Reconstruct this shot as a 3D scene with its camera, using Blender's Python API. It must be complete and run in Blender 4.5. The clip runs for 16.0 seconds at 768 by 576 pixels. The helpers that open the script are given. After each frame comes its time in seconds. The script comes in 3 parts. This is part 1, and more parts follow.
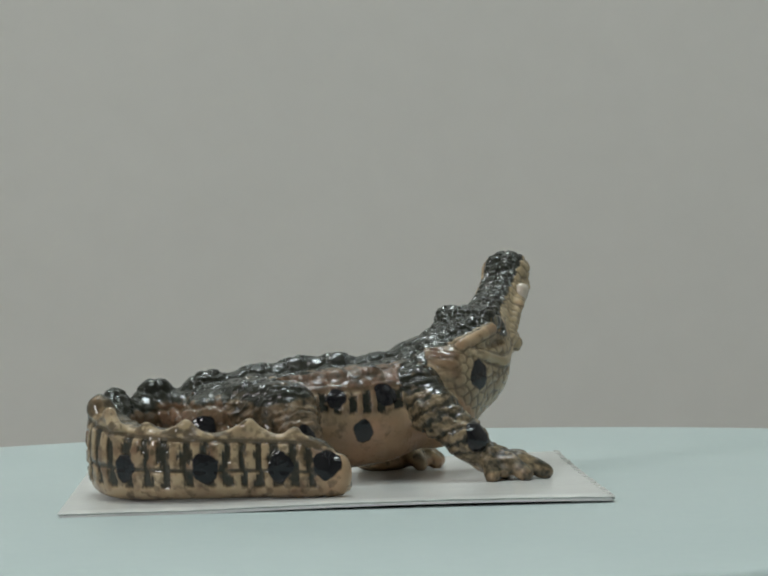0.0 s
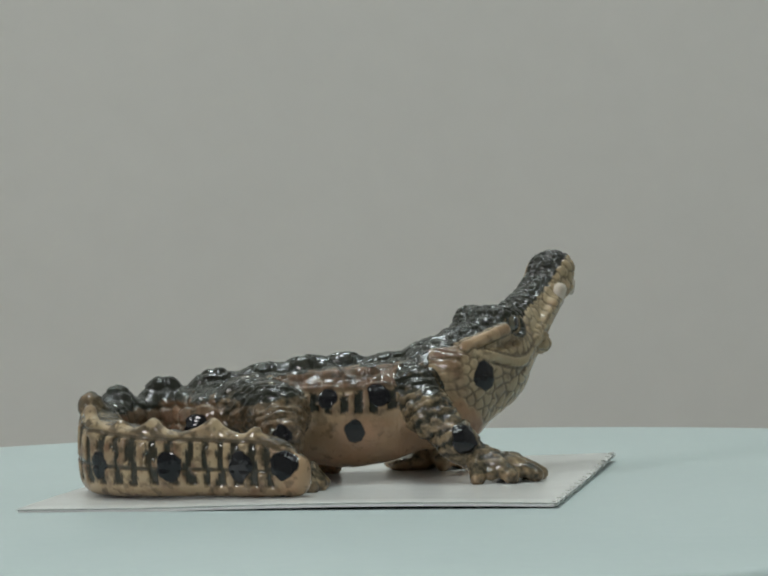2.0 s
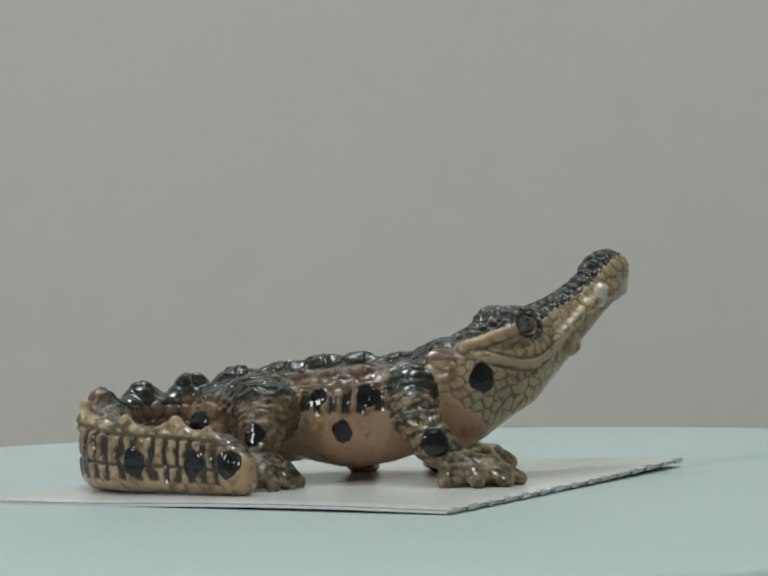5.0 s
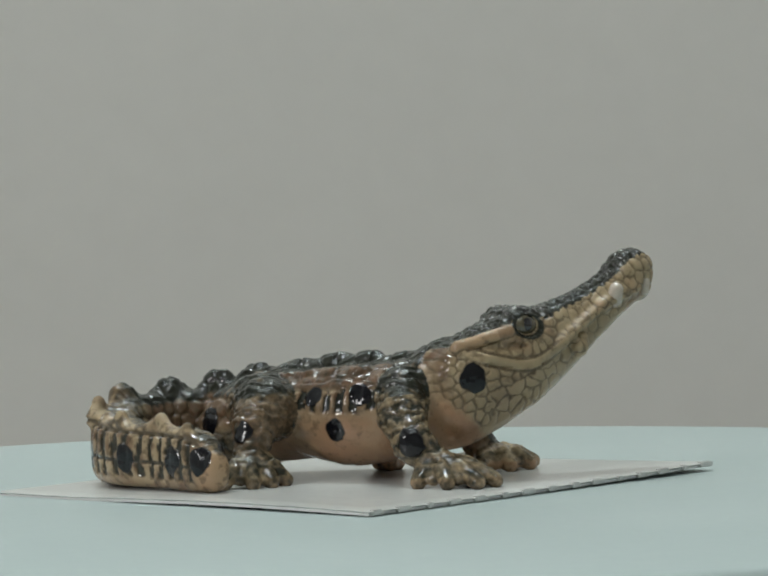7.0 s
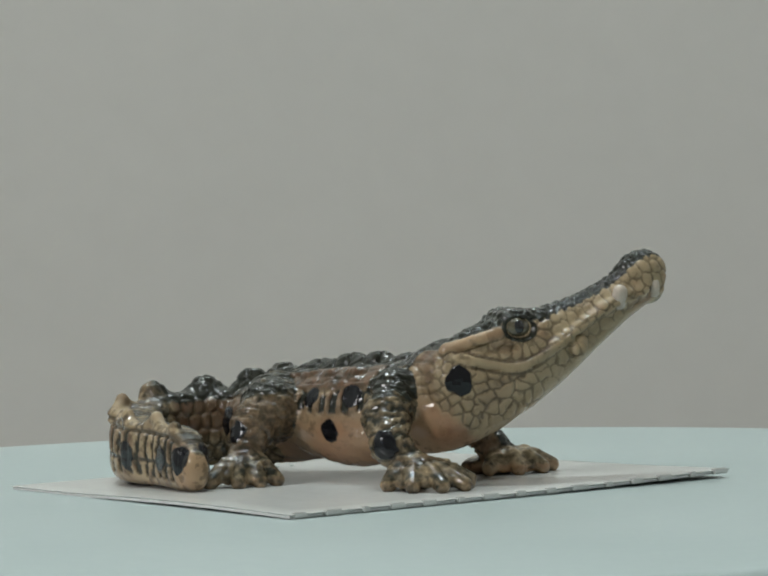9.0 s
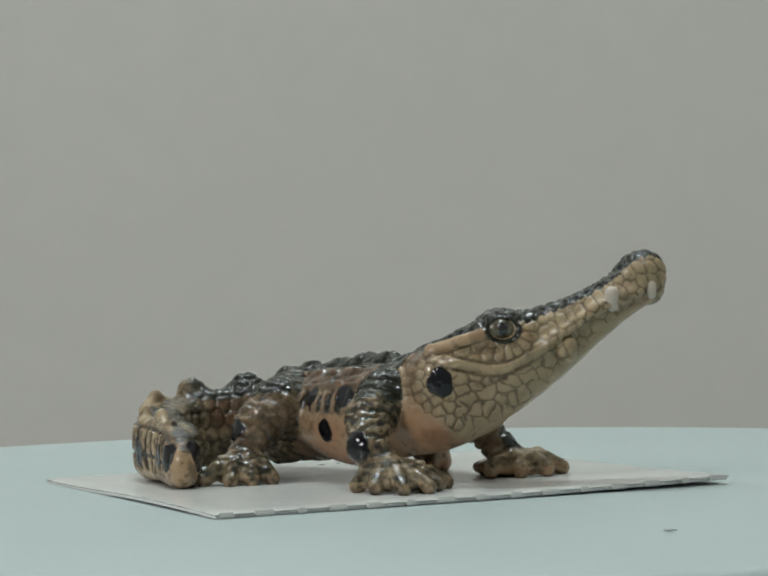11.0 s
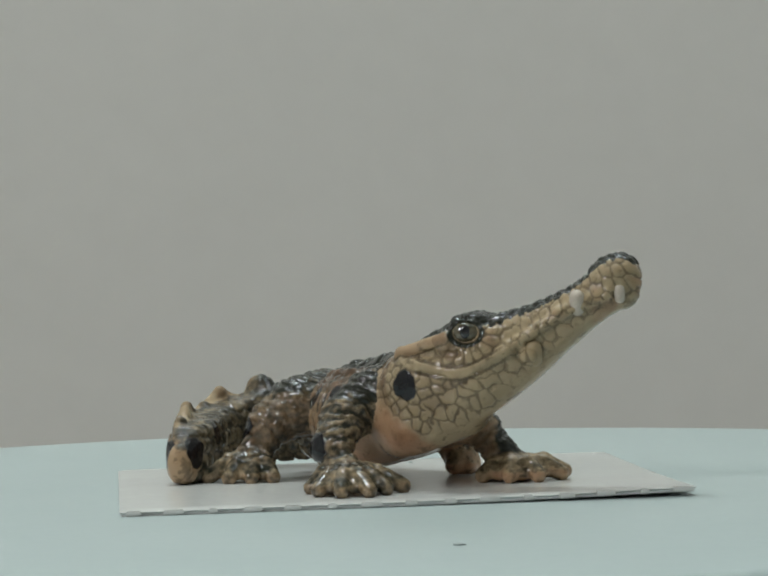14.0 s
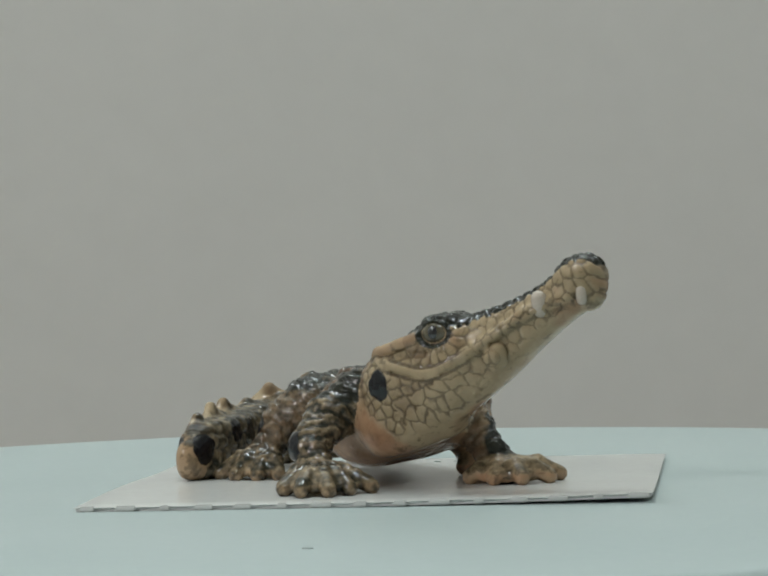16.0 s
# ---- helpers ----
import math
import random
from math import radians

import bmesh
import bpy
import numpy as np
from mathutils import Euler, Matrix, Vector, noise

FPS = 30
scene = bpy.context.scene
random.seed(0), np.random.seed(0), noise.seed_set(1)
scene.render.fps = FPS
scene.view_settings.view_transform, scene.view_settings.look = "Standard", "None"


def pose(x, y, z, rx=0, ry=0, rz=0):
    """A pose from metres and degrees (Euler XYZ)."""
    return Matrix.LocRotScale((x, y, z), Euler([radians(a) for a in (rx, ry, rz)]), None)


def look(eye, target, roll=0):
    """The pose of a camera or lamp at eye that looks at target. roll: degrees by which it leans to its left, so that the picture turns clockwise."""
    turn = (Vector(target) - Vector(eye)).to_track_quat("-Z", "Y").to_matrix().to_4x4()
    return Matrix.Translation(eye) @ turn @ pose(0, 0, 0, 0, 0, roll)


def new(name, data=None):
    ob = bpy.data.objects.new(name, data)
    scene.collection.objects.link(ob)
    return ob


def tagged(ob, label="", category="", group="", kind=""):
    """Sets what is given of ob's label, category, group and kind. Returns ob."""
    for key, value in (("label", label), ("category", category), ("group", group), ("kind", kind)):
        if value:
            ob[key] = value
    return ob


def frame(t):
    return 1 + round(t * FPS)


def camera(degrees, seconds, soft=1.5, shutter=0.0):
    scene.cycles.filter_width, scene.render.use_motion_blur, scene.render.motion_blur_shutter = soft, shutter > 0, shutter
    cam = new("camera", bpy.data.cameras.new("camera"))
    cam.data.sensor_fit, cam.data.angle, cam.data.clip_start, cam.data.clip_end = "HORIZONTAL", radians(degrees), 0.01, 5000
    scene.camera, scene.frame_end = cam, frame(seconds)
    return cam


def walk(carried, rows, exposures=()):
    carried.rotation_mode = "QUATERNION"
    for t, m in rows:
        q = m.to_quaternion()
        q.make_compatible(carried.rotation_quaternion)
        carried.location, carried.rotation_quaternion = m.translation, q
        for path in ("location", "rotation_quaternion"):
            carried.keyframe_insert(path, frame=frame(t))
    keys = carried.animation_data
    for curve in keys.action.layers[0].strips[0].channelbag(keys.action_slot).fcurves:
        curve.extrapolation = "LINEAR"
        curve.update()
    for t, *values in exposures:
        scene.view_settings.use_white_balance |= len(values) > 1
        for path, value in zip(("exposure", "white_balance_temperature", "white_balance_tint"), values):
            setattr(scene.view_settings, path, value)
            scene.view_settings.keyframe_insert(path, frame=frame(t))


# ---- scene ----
MM = 0.001
OMEGA = 6.128          # turn of the platter, degrees a second, clockwise from above
cam = camera(14.29, 16.0, soft=2.1)
EYE = (0.0, -0.35, 0.02938)
VIEW = look(EYE, (0.00292, -0.000083, 0.02234), -1.72)
walk(cam, [(0.0, VIEW), (16.0, VIEW)])

# ---- light ----
world = bpy.data.worlds.new("sky")
scene.world = world
world.use_nodes = True
wn = world.node_tree.nodes
sky = wn.new("ShaderNodeTexSky")
sky.sky_type, sky.sun_disc = "NISHITA", False
sky.sun_elevation, sky.sun_rotation = radians(38), radians(200)
world.node_tree.links.new(sky.outputs[0], wn["Background"].inputs[0])
wn["Background"].inputs[1].default_value = 0.1


def area(name, m, sx, sy, power, colour):
    """A rectangular lamp; it shines along its own -z."""
    d = bpy.data.lights.new(name, "AREA")
    d.shape, d.size, d.size_y, d.energy, d.color = "RECTANGLE", sx, sy, power, colour
    ob = new(name, d)
    ob.matrix_world = m
    return ob


# side lamp with no source in view, added for front-left light and sharp glints
area("added_side_light", look((-1.17, -0.95, 0.75), (0, 0.2, 0.1)), 0.30, 0.40, 7.5, (1.0, 0.975, 0.95))
# unseen strips, added: one grades the back wall, one fills the figure's front
area("added_overhead_light", look((-0.12, 0.36, 1.42), (-0.12, 0.42, 0)), 0.9, 0.05, 10.5, (0.88, 1.0, 0.995))
area("added_overhead_light", look((0.1, -0.62, 1.42), (0.1, -0.4, 0)), 0.9, 0.05, 4.7, (0.88, 1.0, 0.995))
scene.view_settings.exposure = 0.0


# ---- materials ----
def material(name, colour, rough=0.5, metal=0.0, coat=0.0):
    m = bpy.data.materials.new(name)
    m.use_nodes = True
    b = m.node_tree.nodes["Principled BSDF"]
    b.inputs["Base Color"].default_value = (*colour, 1)
    b.inputs["Roughness"].default_value = rough
    b.inputs["Metallic"].default_value = metal
    b.inputs["Coat Weight"].default_value = coat
    return m


def node(m, kind, **sets):
    n = m.node_tree.nodes.new(kind)
    for k, v in sets.items():
        n.inputs[k.replace("_", " ")].default_value = v
    return n


def link(m, a, b):
    m.node_tree.links.new(a, b)


def mottle(m, colour_a, colour_b, scale, bump=0.1, fine=8.0, distance=0.0002):
    """Two scales of noise between two tones, and a fine relief."""
    b = m.node_tree.nodes["Principled BSDF"]
    co = node(m, "ShaderNodeTexCoord")
    big = node(m, "ShaderNodeTexNoise", Scale=scale, Detail=6.0)
    small = node(m, "ShaderNodeTexNoise", Scale=scale * fine, Detail=3.0)
    for n in (big, small):
        link(m, co.outputs["Object"], n.inputs["Vector"])
    mean = m.node_tree.nodes.new("ShaderNodeMath")
    mean.operation = "MULTIPLY_ADD"
    mean.inputs[1].default_value, mean.inputs[2].default_value = 0.35, 0.0
    link(m, small.outputs["Fac"], mean.inputs[0])
    add = m.node_tree.nodes.new("ShaderNodeMath")
    add.operation = "MULTIPLY_ADD"
    add.inputs[1].default_value = 0.65
    link(m, big.outputs["Fac"], add.inputs[0])
    link(m, mean.outputs[0], add.inputs[2])
    ramp = m.node_tree.nodes.new("ShaderNodeValToRGB")
    ramp.color_ramp.elements[0].position, ramp.color_ramp.elements[1].position = 0.32, 0.68
    ramp.color_ramp.elements[0].color, ramp.color_ramp.elements[1].color = (*colour_a, 1), (*colour_b, 1)
    link(m, add.outputs[0], ramp.inputs["Fac"])
    link(m, ramp.outputs["Color"], b.inputs["Base Color"])
    bp = node(m, "ShaderNodeBump", Strength=bump, Distance=distance)
    link(m, small.outputs["Fac"], bp.inputs["Height"])
    link(m, bp.outputs["Normal"], b.inputs["Normal"])
    return m


WALL = mottle(material("grey_wall_paint", (0.6, 0.6, 0.57), 0.9), (0.65, 0.645, 0.615), (0.69, 0.685, 0.655), 1.5, 0.05, 60)
WHITE_WALL = mottle(material("white_wall_paint", (0.7, 0.7, 0.7), 0.9), (0.68, 0.68, 0.67), (0.72, 0.72, 0.71), 1.5, 0.05, 60)
# tone set by how much front fill the unseen wall should bounce
BOUNCE_WALL = mottle(material("bounce_wall_paint", (0.65, 0.65, 0.63), 0.9), (0.45, 0.45, 0.435), (0.51, 0.51, 0.495), 1.5, 0.05, 60)
FLOOR = mottle(material("floor_laminate", (0.3, 0.22, 0.15), 0.5), (0.25, 0.18, 0.12), (0.35, 0.26, 0.18), 4, 0.1, 20)
TABLE = mottle(material("table_laminate", (0.5, 0.45, 0.4), 0.45), (0.16, 0.12, 0.085), (0.24, 0.18, 0.13), 9, 0.05, 20)
PLATTER = mottle(material("white_platter_plastic", (0.68, 0.77, 0.77), 0.42), (0.395, 0.467, 0.463), (0.43, 0.497, 0.492), 25, 0.03, 20)
CARD = mottle(material("white_card_face", (0.78, 0.76, 0.73), 0.2), (0.58, 0.58, 0.562), (0.65, 0.65, 0.632), 60, 0.06, 12)
# core paler than the face: edge brightness put into its colour
CARD_CORE = mottle(material("card_core", (0.55, 0.52, 0.52), 0.9), (0.72, 0.71, 0.70), (0.80, 0.79, 0.78), 400, 0.2, 6)
LINT = mottle(material("grey_lint", (0.25, 0.27, 0.26), 0.9), (0.33, 0.37, 0.37), (0.44, 0.48, 0.47), 900, 0.2, 6)
TOOTH = mottle(material("white_tooth_glaze", (0.75, 0.71, 0.65), 0.12, coat=0.8), (0.44, 0.37, 0.30), (0.58, 0.51, 0.43), 500, 0.02, 6)
EYE_DARK = mottle(material("dark_eye_glaze", (0.06, 0.055, 0.04), 0.06, coat=1.0), (0.05, 0.043, 0.026), (0.14, 0.115, 0.068), 700, 0.02, 4)
EYE_BLACK = material("black_pupil_glaze", (0.008, 0.008, 0.01), 0.05, coat=1.0)


def glaze():
    """Glazed ceramic: the pigment layers come from the mesh's glaze attribute (dark, rust, line, spot)."""
    m = material("painted_ceramic_glaze", (0.4, 0.3, 0.2), 0.5, coat=0.85)
    b = m.node_tree.nodes["Principled BSDF"]
    b.inputs["Coat Roughness"].default_value = 0.03
    b.inputs["Specular IOR Level"].default_value = 0.04
    at = m.node_tree.nodes.new("ShaderNodeAttribute")
    at.attribute_name = "glaze"
    sep = m.node_tree.nodes.new("ShaderNodeSeparateColor")
    link(m, at.outputs["Color"], sep.inputs["Color"])
    co = node(m, "ShaderNodeTexCoord")
    n1 = node(m, "ShaderNodeTexNoise", Scale=280.0, Detail=5.0)
    n2 = node(m, "ShaderNodeTexNoise", Scale=1500.0, Detail=4.0)
    link(m, co.outputs["Object"], n1.inputs["Vector"])
    link(m, co.outputs["Object"], n2.inputs["Vector"])

    def mix(fac, a, c):
        x = m.node_tree.nodes.new("ShaderNodeMix")
        x.data_type = "RGBA"
        if isinstance(fac, float):
            x.inputs[0].default_value = fac
        else:
            link(m, fac, x.inputs[0])
        for k, v in ((6, a), (7, c)):
            if isinstance(v, tuple):
                x.inputs[k].default_value = (*v, 1)
            else:
                link(m, v, x.inputs[k])
        return x.outputs[2]

    def wobble(src, noise_out, amount):
        """The layer's strength, broken up by noise and sharpened."""
        a = m.node_tree.nodes.new("ShaderNodeMath")
        a.operation = "MULTIPLY_ADD"
        link(m, noise_out, a.inputs[0])
        a.inputs[1].default_value = amount
        link(m, src, a.inputs[2])
        r = m.node_tree.nodes.new("ShaderNodeMapRange")
        r.inputs[1].default_value, r.inputs[2].default_value = amount * 0.5 + 0.2, amount * 0.5 + 0.8
        link(m, a.outputs[0], r.inputs[0])
        return r.outputs[0]

    cream = mix(n1.outputs["Fac"], (0.235, 0.17, 0.09), (0.56, 0.45, 0.29))
    cream = mix(n2.outputs["Fac"], cream, (0.33, 0.25, 0.15))
    bl = m.node_tree.nodes.new("ShaderNodeAttribute")
    bl.attribute_name = "blush"
    cream = mix(bl.outputs["Fac"], cream, (0.42, 0.235, 0.135))
    rust = mix(n1.outputs["Fac"], (0.07, 0.04, 0.024), (0.225, 0.128, 0.075))
    c = mix(wobble(sep.outputs[1], n1.outputs["Fac"], 0.5), cream, rust)
    c = mix(wobble(sep.outputs[2], n2.outputs["Fac"], 0.6), c, (0.098, 0.070, 0.040))
    dark = mix(n2.outputs["Fac"], (0.002, 0.003, 0.002), (0.028, 0.029, 0.019))
    c = mix(wobble(sep.outputs[0], n2.outputs["Fac"], 0.6), c, dark)
    c = mix(wobble(at.outputs["Alpha"], n2.outputs["Fac"], 0.3), c, (0.004, 0.004, 0.006))
    link(m, c, b.inputs["Base Color"])
    n3 = node(m, "ShaderNodeTexNoise", Scale=3600.0, Detail=2.0)
    link(m, co.outputs["Object"], n3.inputs["Vector"])
    bp = node(m, "ShaderNodeBump", Strength=0.07, Distance=0.0003)
    link(m, n2.outputs["Fac"], bp.inputs["Height"])
    grit = node(m, "ShaderNodeBump", Distance=0.00018)
    rough = m.node_tree.nodes.new("ShaderNodeMath")
    rough.operation = "MULTIPLY_ADD"
    rough.inputs[1].default_value, rough.inputs[2].default_value = 0.015, 0.01
    link(m, sep.outputs[0], rough.inputs[0])
    link(m, rough.outputs[0], grit.inputs["Strength"])
    link(m, n3.outputs["Fac"], grit.inputs["Height"])
    link(m, bp.outputs["Normal"], grit.inputs["Normal"])
    for socket in ("Normal", "Coat Normal"):
        link(m, grit.outputs["Normal"], b.inputs[socket])
    return m


GLAZE = glaze()


# ---- mesh helpers ----
def part(name, bm, mat, parent=None, label=""):
    me = bpy.data.meshes.new(name)
    bm.to_mesh(me)
    bm.free()
    me.materials.append(mat)
    ob = new(name, me)
    ob.parent = parent
    if label:
        ob["label"] = label
    return ob


def smooth(ob):
    ob.data.polygons.foreach_set("use_smooth", [True] * len(ob.data.polygons))
    return ob


def box(bm, x0, x1, y0, y1, z0, z1):
    r = bmesh.ops.create_cube(bm, size=1)
    bmesh.ops.transform(bm, verts=r["verts"], matrix=Matrix.LocRotScale(
        ((x0 + x1) / 2, (y0 + y1) / 2, (z0 + z1) / 2), None, (x1 - x0, y1 - y0, z1 - z0)))
    return r["verts"]


def boxes(name, dims, mat, parent=None, label=""):
    bm = bmesh.new()
    for d in dims:
        box(bm, *d)
    return part(name, bm, mat, parent, label)


def lathe(profile, seg):
    """A body of revolution from (radius, height) pairs."""
    bm = bmesh.new()
    rings = []
    for r, z in profile:
        if r < 1e-7:
            rings.append([bm.verts.new((0, 0, z))])
        else:
            rings.append([bm.verts.new((r * math.cos(2 * math.pi * i / seg), r * math.sin(2 * math.pi * i / seg), z)) for i in range(seg)])
    for a, b in zip(rings, rings[1:]):
        for i in range(seg):
            j = (i + 1) % seg
            if len(a) == 1:
                bm.faces.new((a[0], b[i], b[j]))
            elif len(b) == 1:
                bm.faces.new((a[i], b[0], a[j]))
            else:
                bm.faces.new((a[i], b[i], b[j], a[j]))
    bmesh.ops.recalc_face_normals(bm, faces=bm.faces)
    return bm


# ---- the room: a table against a grey wall ----
TOP = -0.032           # the table's top, under the turntable
LOW, HIGH = TOP - 0.75, 1.6
wall_back = tagged(boxes("wall_back", [(-1.3, 1.5, 0.62, 0.72, LOW, HIGH)], WALL), "plain matt grey painted wall behind the table", "wall", kind="structure")
wall_right = tagged(boxes("wall_right", [(1.4, 1.5, -1.6, 0.62, LOW, HIGH)], WHITE_WALL), "plain pale painted side wall", "wall", kind="structure")
# wall_front is never in view; it acts as a reflector for the figure
wall_front = tagged(boxes("wall_front", [(-1.3, 1.5, -1.7, -1.6, LOW, HIGH)], BOUNCE_WALL), "unseen grey wall across the room, added to bounce front light", "wall", kind="structure")
# out of view: wall opening and frame, added only to house the side lamp
wall_left = tagged(boxes("wall_left", [(-1.3, -1.2, -1.6, -1.28, LOW, HIGH), (-1.3, -1.2, -0.62, 0.62, LOW, HIGH),
                                       (-1.3, -1.2, -1.28, -0.62, LOW, 0.37), (-1.3, -1.2, -1.28, -0.62, 1.13, HIGH)], WHITE_WALL),
                   "unseen pale side wall, added with an opening for the side lamp", "wall", kind="structure")
added_window = new("added_window")
tagged(added_window, "unseen white window frame, added around the side lamp", "window", kind="structure")
boxes("window_frame", [(-1.28, -1.22, -1.28, -1.24, 0.37, 1.13), (-1.28, -1.22, -0.66, -0.62, 0.37, 1.13),
                       (-1.28, -1.22, -1.24, -0.66, 0.37, 0.41), (-1.28, -1.22, -1.24, -0.66, 1.09, 1.13)], WHITE_WALL, added_window)
tagged(boxes("floor", [(-1.3, 1.5, -1.7, 0.72, LOW - 0.1, LOW)], FLOOR), "brown wooden floor of the room", "floor", kind="structure")
tagged(boxes("ceiling", [(-1.3, 1.5, -1.7, 0.72, HIGH, HIGH + 0.1)], WHITE_WALL), "plain white ceiling", "ceiling", kind="structure")

table = tagged(new("table"), "plain brown wooden table before the wall", "table")
bm = bmesh.new()
box(bm, -0.5, 0.6, -0.30, 0.16, TOP - 0.03, TOP)
bmesh.ops.bevel(bm, geom=bm.edges[:], offset=0.004, segments=2, affect="EDGES")
part("tabletop", bm, TABLE, table)
for lx in (-0.46, 0.56):
    for ly in (-0.26, 0.12):
        boxes("leg", [(lx - 0.025, lx + 0.025, ly - 0.025, ly + 0.025, LOW, TOP - 0.03)], TABLE, table)

# ---- turntable ----
turntable = tagged(new("turntable"), "round white plastic turntable platter, slowly turning", "turntable")
R = 0.0985
ZP = -0.00035         # the platter's top
smooth(part("platter", lathe([(0, ZP), (R * 0.5, ZP), (R - 0.0016, ZP), (R - 0.0006, -0.0007), (R, -0.0016), (R, -0.0075),
                              (R - 0.0012, -0.009), (0.02, -0.009), (0, -0.009)], 192), PLATTER, turntable, "smooth white plastic disc"))
smooth(part("base", lathe([(0, -0.0095), (0.055, -0.0095), (0.058, -0.011), (0.066, -0.031), (0.066, TOP), (0, TOP)], 96), PLATTER, turntable))

# ---- card under the figure ----
CARD_T = 0.00062
card = tagged(new("backing_card"), "white rectangular card with one perforated edge, slightly curled", "card")
C0, C1, C2, C3 = (np.array(c) * MM for c in ((-32.2, -28.0), (26.2, -27.6), (24.2, 33.8), (-34.0, 32.8)))


def card_lift(u, v):
    """The curl: the front edge bows off the platter."""
    bow = 0.0003 * max(0.0, math.sin(math.pi * min(1.0, max(0.0, (u - 0.25) / 0.8)))) * (1 - v) ** 2
    return ZP + 0.00003 + bow + 0.0004 * max(0.0, (u + v - 1.35) / 0.65) ** 2


def card_point(u, v):
    return (C0 * (1 - u) + C1 * u) * (1 - v) + (C3 * (1 - u) + C2 * u) * v


def card_layer(name, z0, z1, inset, mat, label="", rolled=0):
    n = 48
    bm = bmesh.new()
    g = {}
    for k, z in ((0, z0), (1, z1)):
        for i in range(n + 1):
            for j in range(n + 1):
                u, v = i / n, j / n
                p = card_point(min(u, 1 - inset), v)
                rag = 0.00016 * noise.noise((p[0] * 900, p[1] * 900, 3.0 * k)) if i in (0, n) or j in (0, n) else 0
                # top edge sloped outward so that it catches the overhead light
                lit_slope = k * rolled * (i in (0, n) or j in (0, n))
                p = p + lit_slope * 0.00022 * np.sign((i * 2 - n) * (i in (0, n)) * np.array((1, 0)) + (j * 2 - n) * (j in (0, n)) * np.array((0, 1)))
                z = (z1 if k else z0) - lit_slope * (0.00017 + 0.00006 * noise.noise((p[0] * 500, p[1] * 500, 7.0)))
                g[k, i, j] = bm.verts.new((p[0] + rag, p[1] + rag, z + card_lift(u, v)))
    for i in range(n):
        for j in range(n):
            bm.faces.new((g[1, i, j], g[1, i + 1, j], g[1, i + 1, j + 1], g[1, i, j + 1]))
            bm.faces.new((g[0, i, j], g[0, i, j + 1], g[0, i + 1, j + 1], g[0, i + 1, j]))
    for i in range(n):
        for a, b in (((i, 0), (i + 1, 0)), ((i + 1, n), (i, n)), ((0, i + 1), (0, i)), ((n, i), (n, i + 1))):
            bm.faces.new((g[0, *a], g[0, *b], g[1, *b], g[1, *a]))
    return smooth_edges(part(name, bm, mat, card, label))


def smooth_edges(ob):
    ob.data.set_sharp_from_angle(angle=radians(40))
    return smooth(ob)


card_layer("card_sheet", 0.0003, CARD_T, 0.0, CARD, "white glossy card face", 1)
card_layer("card_core", 0.0, 0.0003, 0.003, CARD_CORE, "pale card core, lightened so the cut edge looks lit, set back there")
for k in range(15):
    v = 0.02 + k * 0.0685
    p, q = card_point(1.0, v - 0.008), card_point(1.0, v + 0.008)
    z = card_lift(1.0, v)
    bm = bmesh.new()
    half = 0.0009 + 0.00035 * math.sin(k * 2.3)
    box(bm, -0.0006, 0.00026 + 0.00006 * (k % 3), -half, half, z, z + CARD_T - 0.00001)
    bmesh.ops.bevel(bm, geom=bm.edges[:], offset=0.00016, segments=2, affect="EDGES")
    nub = part("perforation_nub", bm, CARD, card)
    nub.location = (*((p + q) / 2), 0)
    nub.rotation_euler[2] = math.atan2((q - p)[1], (q - p)[0]) - math.pi / 2

# ---- the crocodile: one ceramic body, grown as a distance field in millimetres ----
VOX = 0.15
LO = np.array((-35.0, -26.0, -1.0))
NX, NY, NZ = 398, 386, 190
GX = (LO[0] + VOX * np.arange(NX)).astype(np.float32)
GY = (LO[1] + VOX * np.arange(NY)).astype(np.float32)
GZ = (LO[2] + VOX * np.arange(NZ)).astype(np.float32)
FIELD = np.full((NX, NY, NZ), 9.0, np.float32)
OWNER = np.zeros((NX, NY, NZ), np.int16)
BODY, HEAD, TAIL, LEG_FR, LEG_FL, LEG_HR, LEG_HL = range(7)
SCUTE, TOE = 10, 1000   # added to a limb's number, times 1, 2, 3 and so on, for its scutes and toes


def window_of(lo, hi):
    a = np.maximum(0, np.floor((np.array(lo) - LO) / VOX).astype(int))
    b = np.minimum((NX, NY, NZ), np.ceil((np.array(hi) - LO) / VOX).astype(int) + 1)
    return tuple(slice(i, j) for i, j in zip(a, b))


def merge(win, d, k, owner, carve=False):
    """Blend a distance block into the field, with a fillet of k mm."""
    old = FIELD[win]
    if carve:
        h = np.maximum(k - np.abs(old + d), 0) / k
        FIELD[win] = np.maximum(old, -d) + h * h * k * 0.25
        return
    if owner is not None:
        OWNER[win] = np.where(d < old, owner, OWNER[win])
    h = np.maximum(k - np.abs(old - d), 0) / k
    FIELD[win] = np.minimum(old, d) - h * h * k * 0.25


